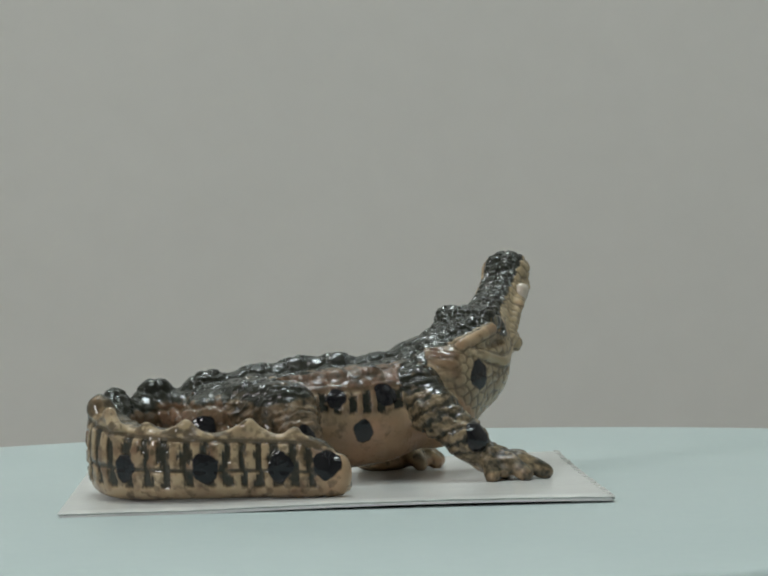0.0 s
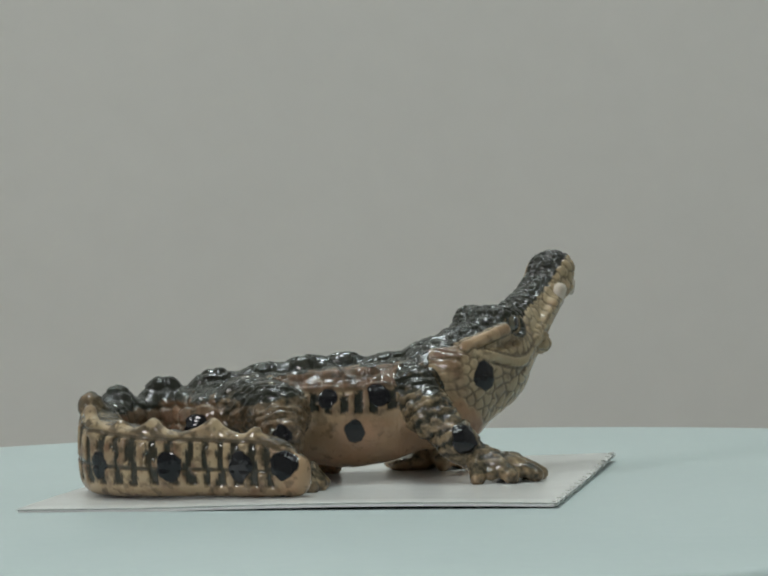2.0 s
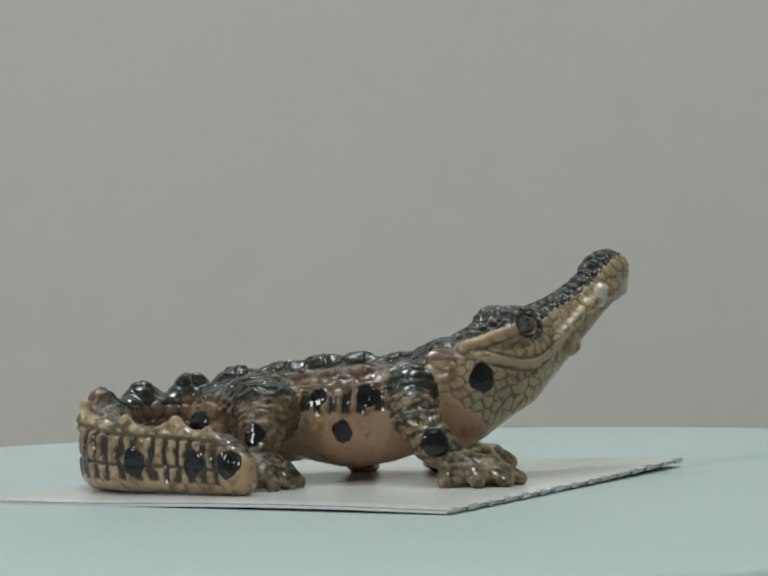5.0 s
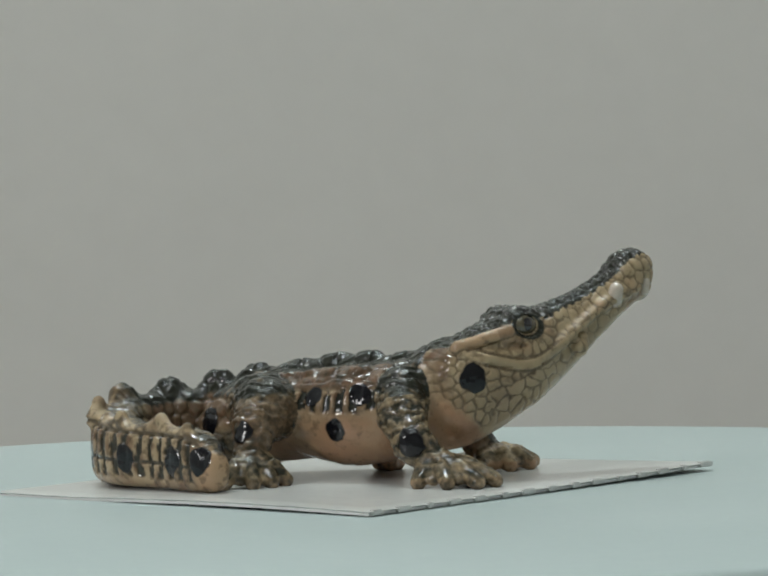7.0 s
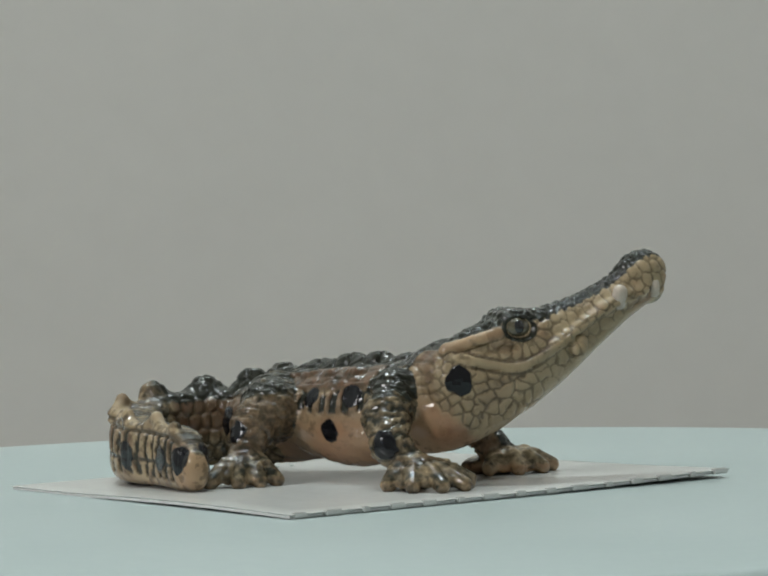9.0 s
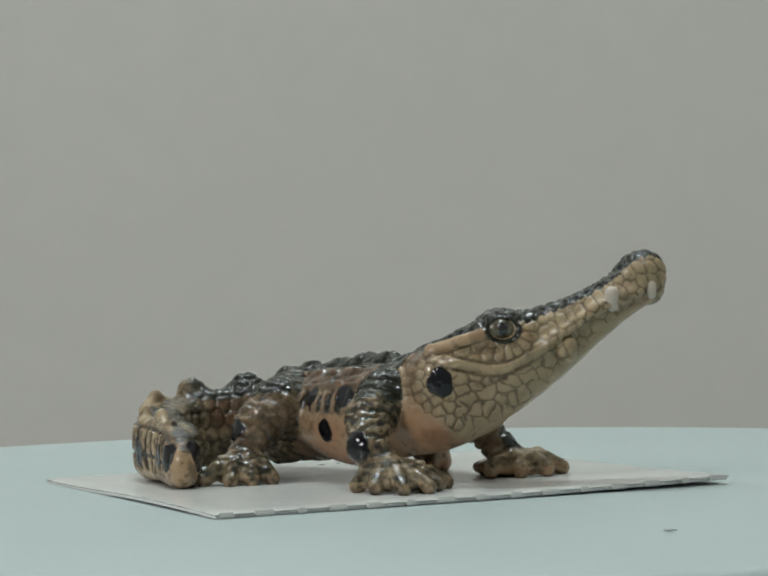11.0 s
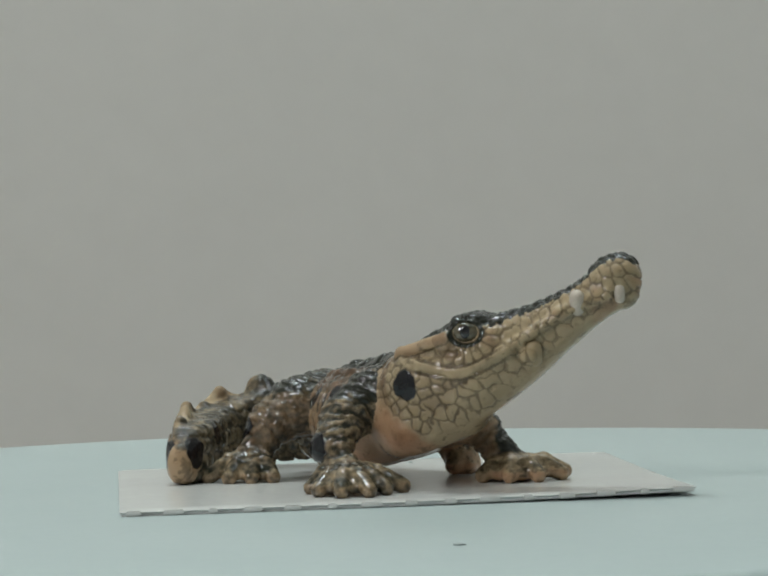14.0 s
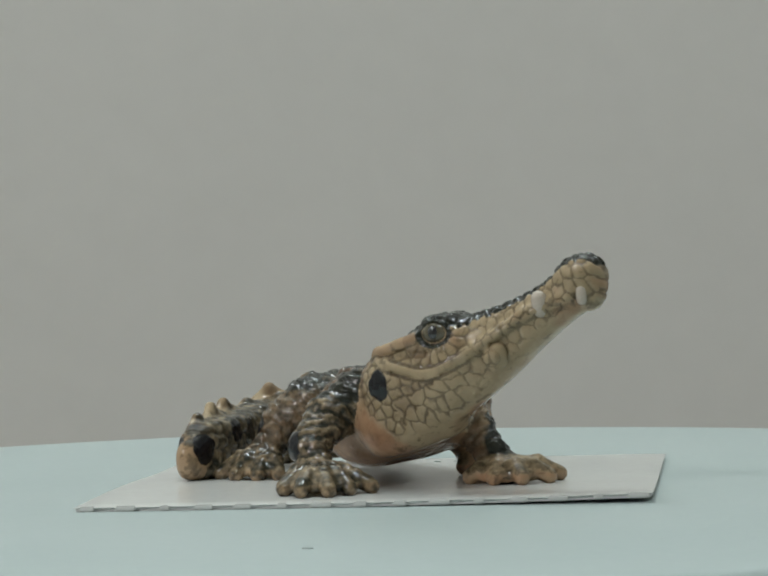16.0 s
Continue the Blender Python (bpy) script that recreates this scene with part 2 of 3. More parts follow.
def cone(a, b, ra, rb, k=0.8, owner=None, carve=False):
    """A rod with round ends and a taper."""
    a, b = np.array(a, float), np.array(b, float)
    m = max(ra, rb) + k + 0.6
    win = window_of(np.minimum(a, b) - m, np.maximum(a, b) + m)
    x, y, z = GX[win[0]][:, None, None] - a[0], GY[win[1]][None, :, None] - a[1], GZ[win[2]][None, None, :] - a[2]
    e = b - a
    t = np.clip((x * e[0] + y * e[1] + z * e[2]) / (e @ e), 0, 1)
    d = np.sqrt((x - t * e[0]) ** 2 + (y - t * e[1]) ** 2 + (z - t * e[2]) ** 2) - (ra + (rb - ra) * t)
    merge(win, d.astype(np.float32), k, owner, carve)


def egg(c, r, turn=0.0, pitch=0.0, k=0.8, owner=None, carve=False):
    """An ellipsoid, turned about z, then pitched nose up, in degrees."""
    m = max(r) + k + 0.6
    win = window_of(np.array(c) - m, np.array(c) + m)
    x, y, z = GX[win[0]][:, None, None] - c[0], GY[win[1]][None, :, None] - c[1], GZ[win[2]][None, None, :] - c[2]
    ct, st, cp, sp = math.cos(radians(turn)), math.sin(radians(turn)), math.cos(radians(pitch)), math.sin(radians(pitch))
    u, v = x * ct + y * st, -x * st + y * ct
    u, w = u * cp + z * sp, -u * sp + z * cp
    rho = np.sqrt((u / r[0]) ** 2 + (v / r[1]) ** 2 + (w / r[2]) ** 2) + 1e-6
    d = np.sqrt(u * u + v * v + w * w) * (1 - 1 / rho)
    d = np.where(rho < 0.3, -min(r) * 0.8, d)
    merge(win, d.astype(np.float32), k, owner, carve)


def spline(nodes, step=0.3):
    """Rows along a smooth curve through the nodes."""
    p = np.array(nodes, float)
    p = np.vstack([2 * p[0] - p[1], p, 2 * p[-1] - p[-2]])
    rows = []
    for i in range(1, len(p) - 2):
        n = max(2, int(np.linalg.norm(p[i + 1, :2] - p[i, :2]) / step))
        for t in np.arange(n) / n:
            rows.append(0.5 * (2 * p[i] + (p[i + 1] - p[i - 1]) * t + (2 * p[i - 1] - 5 * p[i] + 4 * p[i + 1] - p[i + 2]) * t * t
                               + (3 * p[i] - p[i - 1] - 3 * p[i + 1] + p[i + 2]) * t ** 3))
    rows.append(p[-2])
    return np.array(rows)


def along(rows, x, y):
    """For each place in plan: the index of the nearest row, the distance, and the side (+ is to the left)."""
    near = np.full(x.shape, 1e9)
    index = np.zeros(x.shape, int)
    for i, r in enumerate(rows):
        d = (x - r[0]) ** 2 + (y - r[1]) ** 2
        m = d < near
        near[m], index[m] = d[m], i
    t = np.gradient(rows[:, :2], axis=0)
    t /= np.linalg.norm(t, axis=1)[:, None]
    side = t[index, 0] * (y - rows[index, 1]) - t[index, 1] * (x - rows[index, 0])
    return index, np.sqrt(near), side


def tube(rows, k, owner):
    """A limb with upright sections: rows of x, y, z of the middle, half width, half height, squareness."""
    X, Y = np.meshgrid(GX, GY, indexing="ij")
    i, dist, side = along(rows, X, Y)
    r, dist = rows[i].astype(np.float32), dist.astype(np.float32)
    w, h, n = r[..., 3][..., None], r[..., 4][..., None], r[..., 5][..., None]
    v = GZ[None, None, :] - r[..., 2][..., None]
    rho = ((dist[..., None] / w) ** n + (np.abs(v) / h) ** n) ** (1 / n) + 1e-6
    d = np.sqrt(dist[..., None] ** 2 + v * v) * (1 - 1 / rho)
    d = np.where(rho < 0.3, -np.minimum(w, h) * 0.8, d)
    merge((slice(None),) * 3, d.astype(np.float32), k, owner)


SPINE = spline([(-16.0, 1.4, 7.3, 5.2, 5.0, 2.4), (-10.0, 3.0, 7.9, 8.6, 5.1, 2.6), (-3.5, 4.5, 7.6, 9.9, 6.0, 2.6), (2.0, 5.8, 7.9, 9.0, 6.1, 2.5),
                (5.5, 7.0, 9.2, 7.0, 5.8, 2.4), (8.5, 8.2, 10.6, 5.6, 5.6, 2.3)])
SKULL = spline([(7.6, 7.4, 10.9, 5.0, 5.4, 2.3), (10.3, 9.2, 12.0, 5.3, 6.2, 2.3), (13.0, 11.8, 13.3, 4.8, 6.0, 2.3), (14.3, 15.2, 14.8, 3.7, 5.1, 2.35),
                (15.5, 18.8, 16.8, 3.0, 4.2, 2.4), (16.7, 22.2, 19.2, 2.8, 3.4, 2.5), (17.7, 25.2, 21.5, 2.7, 3.2, 2.5), (18.3, 27.2, 22.6, 2.4, 3.0, 2.4)])
WHIP = spline([(-13.0, 2.2, 7.4, 5.0, 4.9, 2.4), (-18.0, 1.0, 6.9, 4.0, 4.7, 2.4), (-23.5, 0.2, 6.2, 3.1, 4.8, 2.6), (-27.3, -3.8, 5.7, 2.8, 4.6, 2.8),
               (-28.2, -9.5, 5.4, 2.6, 4.6, 3.2), (-25.6, -14.6, 4.6, 3.0, 4.2, 3.4), (-19.5, -17.8, 4.2, 3.3, 3.7, 3.6), (-12.0, -18.5, 4.0, 2.8, 3.5, 3.8),
               (-6.6, -19.8, 3.8, 2.4, 3.4, 3.2), (-4.2, -20.5, 3.4, 2.1, 3.0, 2.6), (-2.8, -20.9, 2.9, 1.5, 2.3, 2.3)])
tube(SPINE, 0.5, BODY)
tube(SKULL, 2.0, HEAD)
tube(WHIP, 2.5, TAIL)

egg((8.4, 5.4, 7.6), (5.0, 4.6, 4.6), 40, 20, 1.6, BODY)
# the belly is tucked up towards the far side
TUCK = window_of((-13.0, -8.0, -1.0), (20.0, 24.0, 9.0))
under = 2.9 - np.clip(0.17 * (6.0 - GX[TUCK[0]][:, None, None]), 0.0, 1.5) + 0.27 * (GY[TUCK[1]][None, :, None] - 2.0)
merge(TUCK, (0.965 * (GZ[TUCK[2]][None, None, :] - under)).astype(np.float32), 1.2, None, carve=True)

# skull: brows, snout bulb, cheek, jaw line
egg((15.0, 10.6, 17.6), (2.5, 1.5, 2.1), 72, 10, 1.0, HEAD)
egg((10.3, 12.4, 17.8), (2.5, 1.5, 2.1), 72, 10, 1.0, HEAD)
egg((18.2, 26.6, 23.6), (2.6, 2.9, 2.2), 72, 15, 1.2, HEAD)
egg((12.0, 5.2, 12.2), (4.2, 2.2, 3.4), 55, 0, 1.6, HEAD)
egg((5.6, 11.6, 12.0), (3.8, 2.2, 3.4), 55, 0, 1.6, HEAD)
egg((12.7, 11.6, 18.3), (2.4, 3.7, 1.5), 72, 4, 1.0, HEAD)
MOUTH = [(12.2, 4.3, 14.3), (14.2, 5.9, 13.3), (16.3, 10.1, 12.6), (18.0, 14.6, 14.8), (19.3, 20.4, 18.6), (20.5, 25.4, 20.6)]
for a, b in zip(MOUTH, MOUTH[1:]):
    up = np.array((0.0, 0.0, 0.85))
    cone(np.array(a) + up, np.array(b) + up, 0.62, 0.6, 0.7, HEAD)
for a, b in zip(MOUTH, MOUTH[1:]):
    out = np.array((0.62, -0.2, 0.0))
    cone(np.array(a) + out, np.array(b) + out, 0.14, 0.14, 0.3, None, carve=True)
# the fold from the corner of the mouth up to the eye
for a, b in (((11.9, 3.9, 14.2), (11.5, 4.0, 15.3)), ((11.5, 4.0, 15.3), (13.6, 6.4, 16.2)), ((13.6, 6.4, 16.2), (15.3, 8.6, 17.0))):
    cone(a, b, 0.85, 0.75, 0.5, HEAD)
for a, b in (((12.9, 4.2, 15.1), (14.9, 6.6, 15.3)), ((14.9, 6.6, 15.3), (16.6, 9.6, 15.3))):
    cone(a, b, 0.35, 0.3, 0.5, None, carve=True)
egg((18.7, 16.9, 14.9), (1.0, 0.8, 1.0), 72, 0, 0.6, HEAD)


LEGS = {}


def leg(owner, joints, radii, toes, toe_r, web=0.45):
    """A limb of tapered rods, with toes that grow out of a sloping webbed foot."""
    LEGS[owner] = joints
    for a, b, ra, rb in zip(joints, joints[1:], radii, radii[1:]):
        cone(a, b, ra, rb, 1.2, owner)
    w = np.array(joints[-1])
    for k, t in enumerate(toes):
        t = np.array(t)
        m = w * 0.42 + t * 0.58 + np.array((0, 0, 0.55))
        cone(w, m, radii[-1] * 0.75, toe_r, 0.5, owner)
        cone(m, t, toe_r * 1.02, toe_r * 0.8, 0.35, owner + TOE * (k + 1))
    for a, b in zip(toes, toes[1:]):
        mid = (np.array(a) + np.array(b)) / 2
        cone(w * 0.7 + mid * 0.3 - (0, 0, 0.2), w * 0.2 + mid * 0.8 - (0, 0, 0.1), radii[-1] * 0.7, toe_r * 0.7, web, owner)


leg(LEG_FR, [(6.2, 0.3, 10.6), (8.5, -2.7, 8.0), (11.6, -4.4, 5.2), (13.8, -3.2, 3.0)], [2.9, 2.6, 2.15, 1.9],
    [(14.4, -6.9, 1.1), (18.2, -6.3, 1.1), (20.6, -4.0, 1.1), (20.6, -1.0, 1.1), (18.6, 1.0, 1.1), (16.0, 3.1, 1.1)], 1.1)
leg(LEG_FL, [(1.6, 10.8, 9.5), (3.4, 13.4, 6.0), (4.4, 15.2, 3.6), (4.8, 16.6, 2.4)], [3.0, 2.1, 1.7, 1.7],
    [(6.7, 12.9, 1.1), (8.7, 15.7, 1.1), (9.0, 18.9, 1.1), (7.0, 21.8, 1.1), (3.4, 22.7, 1.1)], 1.1, 0.7)
leg(LEG_HR, [(-12.4, -3.4, 8.8), (-8.4, -7.0, 8.6), (-7.2, -10.2, 6.9), (-6.2, -12.2, 3.6)], [4.2, 3.5, 2.5, 2.0],
    [(-2.5, -10.3, 1.1), (-2.2, -12.8, 1.1), (-2.6, -15.4, 1.1), (-5.0, -17.6, 1.1)], 1.1)
leg(LEG_HL, [(-12.5, 7.4, 8.8), (-10.2, 9.8, 6.6), (-8.4, 11.4, 4.0), (-8.0, 12.0, 2.4)], [3.2, 2.5, 2.0, 2.0],
    [(-7.6, 13.4, 1.3), (-6.4, 12.6, 1.3), (-6.0, 11.0, 1.3)], 1.3, 0.9)

egg((2.2, 16.2, 1.2), (3.2, 3.2, 1.2), 0, 0, 0.8, LEG_FL)
egg((-16.6, -3.4, 6.3), (4.8, 3.9, 4.9), 10, 0, 1.6, TAIL)

# scutes in a row along the back and the tail
scutes = 0
for x, y, z, r, turn, own in ((1.4, 5.4, 13.4, 1.5, 15, BODY), (-3.4, 4.5, 13.6, 1.7, 15, BODY), (-7.8, 3.7, 13.4, 1.8, 15, BODY), (-12.4, 2.3, 12.6, 1.8, 12, BODY),
                              (-17.8, 0.9, 12.0, 1.7, 5, TAIL), (-23.8, 0.4, 11.2, 1.7, 25, TAIL), (-28.0, -3.8, 10.4, 1.6, 70, TAIL), (-29.0, -10.4, 10.1, 1.3, 90, TAIL)):
    egg((x, y, z + (0.15 if own == TAIL else -0.05)), (r * (1.3 if own == TAIL else 1.5), 1.5, 1.5 if own == TAIL else 1.4), turn, 14, 1.4, own + SCUTE * (scutes + 1))
    scutes += 1
# the crest of the curled end: leaning triangular plates
for x, y, z, turn, long in ((-27.7, -15.2, 9.8, 116, 2.0), (-23.6, -17.4, 8.2, 145, 1.7), (-19.4, -19.6, 8.5, 160, 2.3), (-12.6, -19.9, 8.4, 174, 2.4), (-7.6, -20.6, 7.4, 170, 1.7)):
    c, n = np.array((x, y, z)), TAIL + SCUTE * (scutes + 1)
    t = np.array((math.cos(radians(turn)), math.sin(radians(turn)), 0)) * long
    cone(c + t - (0, 0, 1.7), c - 0.15 * t, 1.0, 0.58, 0.7, n)
    cone(c - t - (0, 0, 1.9), c - 0.15 * t, 1.0, 0.58, 0.7, n)
    scutes += 1

# a row of low scutes on either side of the back
for side in (-1, 1):
    for k in range(6, len(SPINE) - 26, 11):
        t = SPINE[k + 1, :2] - SPINE[k - 1, :2]
        t /= np.linalg.norm(t)
        w = SPINE[k, 3] * 0.6
        egg((SPINE[k, 0] - side * t[1] * w, SPINE[k, 1] + side * t[0] * w, SPINE[k, 2] + SPINE[k, 4] * 0.80), (1.75, 1.5, 1.0), math.degrees(math.atan2(t[1], t[0])), 8, 0.35, BODY + SCUTE * (scutes + 1))
        scutes += 1

# eye sockets
egg((16.7, 10.3, 17.6), (1.75, 0.85, 1.3), 72, 8, 0.3, None, carve=True)
egg((9.0, 12.9, 17.6), (1.75, 0.85, 1.3), 72, 8, 0.3, None, carve=True)
for c in ((19.3, 27.6, 24.9), (17.0, 28.4, 24.9)):
    egg(c, (0.45, 0.35, 0.45), 0, 0, 0.25, None, carve=True)


def surface(field):
    """The field's zero surface: one vertex a crossed cell, one quad a crossed edge."""
    s = field < 0
    cell = np.zeros(tuple(n - 1 for n in field.shape), np.int8)
    for i in (0, 1):
        for j in (0, 1):
            for k in (0, 1):
                cell += s[i:s.shape[0] - 1 + i, j:s.shape[1] - 1 + j, k:s.shape[2] - 1 + k]
    at = np.argwhere((cell > 0) & (cell < 8))
    index = np.full(cell.shape, -1, np.int64)
    index[tuple(at.T)] = np.arange(len(at))
    total, count = np.zeros((len(at), 3)), np.zeros(len(at))
    for axis in range(3):
        for i in (0, 1):
            for j in (0, 1):
                o = [0, 0, 0]
                o[(axis + 1) % 3], o[(axis + 2) % 3] = i, j
                a = at + o
                b = a.copy()
                b[:, axis] += 1
                fa, fb = field[tuple(a.T)].astype(float), field[tuple(b.T)].astype(float)
                hit = (fa < 0) != (fb < 0)
                t = np.where(hit, fa / np.where(hit, fa - fb, 1), 0)
                q = a.astype(float)
                q[:, axis] += t
                total[hit] += q[hit]
                count[hit] += 1
    points = LO + VOX * total / count[:, None]
    quads = []
    for axis in range(3):
        u, v = (axis + 1) % 3, (axis + 2) % 3
        lo = [slice(None)] * 3
        hi = [slice(None)] * 3
        lo[axis], hi[axis] = slice(0, -1), slice(1, None)
        flip = s[tuple(lo)] != s[tuple(hi)]
        e = np.argwhere(flip)
        e = e[(e[:, u] > 0) & (e[:, v] > 0) & (e[:, u] < field.shape[u] - 1) & (e[:, v] < field.shape[v] - 1)]
        inside = s[tuple(e.T)]
        ring = []
        for du, dv in ((1, 1), (0, 1), (0, 0), (1, 0)):
            c = e.copy()
            c[:, u] -= du
            c[:, v] -= dv
            ring.append(index[tuple(c.T)])
        q = np.stack(ring, 1)
        q[~inside] = q[~inside][:, ::-1]
        quads.append(q)
    return points, np.vstack(quads), at


def normals_of(p, q):
    n = np.cross(p[q[:, 2]] - p[q[:, 0]], p[q[:, 3]] - p[q[:, 1]])
    out = np.zeros_like(p)
    for k in range(4):
        for a in range(3):
            out[:, a] += np.bincount(q[:, k], n[:, a], len(p))
    return out / np.maximum(np.linalg.norm(out, axis=1), 1e-9)[:, None]


def relax(p, q, times, weight):
    for _ in range(times):
        total, count = np.zeros_like(p), np.zeros(len(p))
        for k in range(4):
            for nb in (q[:, (k + 1) % 4], q[:, (k - 1) % 4]):
                for a in range(3):
                    total[:, a] += np.bincount(q[:, k], p[nb, a], len(p))
                count += np.bincount(q[:, k], minlength=len(p))
        p = p + weight * (total / count[:, None] - p)
    return p


def hashed(ijk, seed):
    v = np.sin(ijk @ np.array((127.1, 311.7, 74.7)) + seed * 17.3) * 43758.5453
    return v - np.floor(v)


def tiles(u, v, su, sv, jitter, seed=0):
    """Rows of scales, each row set off by half a scale: the distance to the joint in mm, and a random number a scale."""
    gu, gv = u / su, v / sv
    row = np.floor(gv)
    f1, f2, rnd = np.full(len(u), 9.0), np.full(len(u), 9.0), np.zeros(len(u))
    for j in (-1, 0, 1):
        r = row + j
        off = 0.5 * (r % 2)
        col = np.floor(gu - off)
        for i in (-1, 0, 1):
            c = np.stack([col + i, r, 0 * r], 1)
            d = np.hypot(gu - (c[:, 0] + off + 0.5 + jitter * (hashed(c, seed + 1) - 0.5)), gv - (r + 0.5 + 0.6 * jitter * (hashed(c, seed + 2) - 0.5)))
            first = d < f1
            f2 = np.where(first, f1, np.minimum(f2, d))
            rnd = np.where(first, hashed(c, seed + 4), rnd)
            f1 = np.minimum(f1, d)
    return (f2 - f1) * (su + sv) * 0.25, rnd


def value_noise(p, size, seed=0):
    g = p / size
    b = np.floor(g)
    f = g - b
    f = f * f * (3 - 2 * f)
    out = np.zeros(len(p))
    for i in (0, 1):
        for j in (0, 1):
            for k in (0, 1):
                w = (f[:, 0] if i else 1 - f[:, 0]) * (f[:, 1] if j else 1 - f[:, 1]) * (f[:, 2] if k else 1 - f[:, 2])
                out += w * hashed(b + (i, j, k), seed)
    return out


def step(x, a, b):
    t = np.clip((x - a) / (b - a), 0, 1)
    return t * t * (3 - 2 * t)


P, Q, CELL = surface(FIELD)
PIECE = OWNER[tuple(CELL.T)]
OWN = PIECE % 10
P = relax(P, Q, 3, 0.5)
NRM = normals_of(P, Q)

# where each vertex lies along and across its limb
AXIS = np.vstack([WHIP[::-1], SPINE[12:-8], SKULL])
tail_len, body_len = len(WHIP), len(SPINE) - 20
S, _, SIDE = along(AXIS, P[:, 0], P[:, 1])
CS, _, CSIDE = along(WHIP, P[:, 0], P[:, 1])
UP = (P[:, 2] - AXIS[S, 2]) / AXIS[S, 4]
TUP = (P[:, 2] - WHIP[CS, 2]) / WHIP[CS, 4]
is_leg, is_tail, is_head, is_body = OWN >= LEG_FR, OWN == TAIL, OWN == HEAD, OWN == BODY
SKEW = np.array(Euler((0.7, 0.5, 0.9)).to_matrix())


def clouds(size, seed):
    """Three octaves of noise on axes askew to the body's, spread over about 0 to 1."""
    p = P @ SKEW.T
    v = (value_noise(p, size, seed) + 0.55 * value_noise(p @ SKEW, size * 0.52, seed + 7) + 0.3 * value_noise(p @ SKEW.T, size * 0.27, seed + 13)) / 1.85
    return np.clip((v - 0.5) * 1.6 + 0.5, 0, 1)


n_big, n_mid, n_fine = clouds(3.6, 1), clouds(1.3, 2), clouds(0.7, 3)
dark, rust, line, spot, blush = (np.zeros(len(P)) for _ in range(5))
relief = np.zeros(len(P))

# the trunk, head and neck are painted as one: HEADWARD goes from 0 on the trunk to 1 on the head
run = np.concatenate([[0], np.cumsum(np.linalg.norm(np.diff(AXIS[:, :2], axis=0), axis=1))])[S]
NECK = np.median(run[is_head & (P[:, 0] < 9.5)])
HEADWARD = step(run + 1.2 * (n_mid - 0.5), NECK - 2.8, NECK + 0.4)
trunk = is_body | is_head


def stripe(x, period, lo, hi):
    """1 on the middle of each stripe, 0 between."""
    return 1 - step(np.abs((x / period) % 1 - 0.5) * 2, lo, hi)


# back: dark green-black plates; a brown ridge under it, then dark bars on the flank, then bare tan
top = UP + 0.22 * (n_mid - 0.5)
b_dark = step(top - 0.1 * step(-SIDE, 2.0, 4.0), 0.78, 0.88)
plate, _ = tiles(run, SIDE, 2.3, 2.0, 0.4, 5)
band = step(UP + 0.12 * (n_mid - 0.5), 0.08, 0.2) * (1 - step(UP + 0.2 * (n_fine - 0.5), 0.5, 0.6))
fingers = stripe(run + 0.7 * (n_mid - 0.5), 1.75, 0.38, 0.72)
ridge = step(UP, 0.5, 0.62) * (1 - step(UP, 0.9, 1.0))
b_dark = np.maximum(b_dark, band * fingers * (0.75 + 0.4 * n_big))
b_dark = np.maximum(b_dark, ridge * (0.18 + 0.5 * n_mid))
b_dark = np.maximum(b_dark, 0.8 * step(run, NECK - 7.0, NECK - 5.0) * step(UP + 0.5 * (n_mid - 0.5), 0.5, 0.7) * (1 - step(run, NECK - 0.5, NECK + 1.0)))
stain = step(clouds(2.2, 41), 0.5, 0.8)
b_dark = np.maximum(b_dark, 0.45 * stain * step(UP, 0.25, 0.6))
edge, _ = tiles(run, P[:, 2], 1.5, 1.3, 0.6, 6)
neck_net = step(run, NECK - 6.0, NECK - 3.0)
b_line = np.maximum(0.55 * (1 - step(np.abs(UP - 0.56), 0.02, 0.08)), 0.7 * neck_net * (1 - step(edge, 0.0, 0.2)) * step(UP, -0.45, -0.1))
b_line = np.maximum(b_line, 0.6 * ridge * stripe(run + 0.5 * n_mid, 2.6, 0.08, 0.25))
b_rust = 0.36 + (0.5 + 0.5 * n_mid) * ridge + 0.45 * step(n_big, 0.4, 0.75) * step(UP, -0.1, 0.4) + 0.25 * band
b_relief = 0.22 * ridge * (0.5 + 0.5 * stripe(run + 0.5 * n_mid, 2.6, 0.75, 0.95)) + band * (0.16 - 0.34 * fingers) + b_dark * (step(plate, 0, 0.35) - 1) * 0.3 * (UP > 0.65) + 0.16 * (n_mid - 0.5)
b_blush = 0.9 * (1 - step(UP, -0.2, 0.3)) * (0.35 + 0.8 * n_big)

# head: dark crown with a toothed lower edge, cream sides under rows of scales
EYE_AT = np.array((16.2, 10.4, 17.7))
FORE = np.array((0.30, 0.86, 0.42))
OVER = np.array((-0.14, -0.40, 0.905))
eu, ev = (P - EYE_AT) @ FORE, (P - EYE_AT) @ OVER
er, ea = np.hypot(eu / 1.15, ev), np.arctan2(ev, eu)
MROWS = spline(MOUTH)
ms, _, _ = along(MROWS[:, :2], P[:, 0], P[:, 1])
lip = P[:, 2] - MROWS[ms, 2]
on_right = (SIDE < 0) & is_head
far_run = run - NECK
rows = lip * 0.82 + 0.9 * (n_big - 0.5) + 0.3 * (n_mid - 0.5)
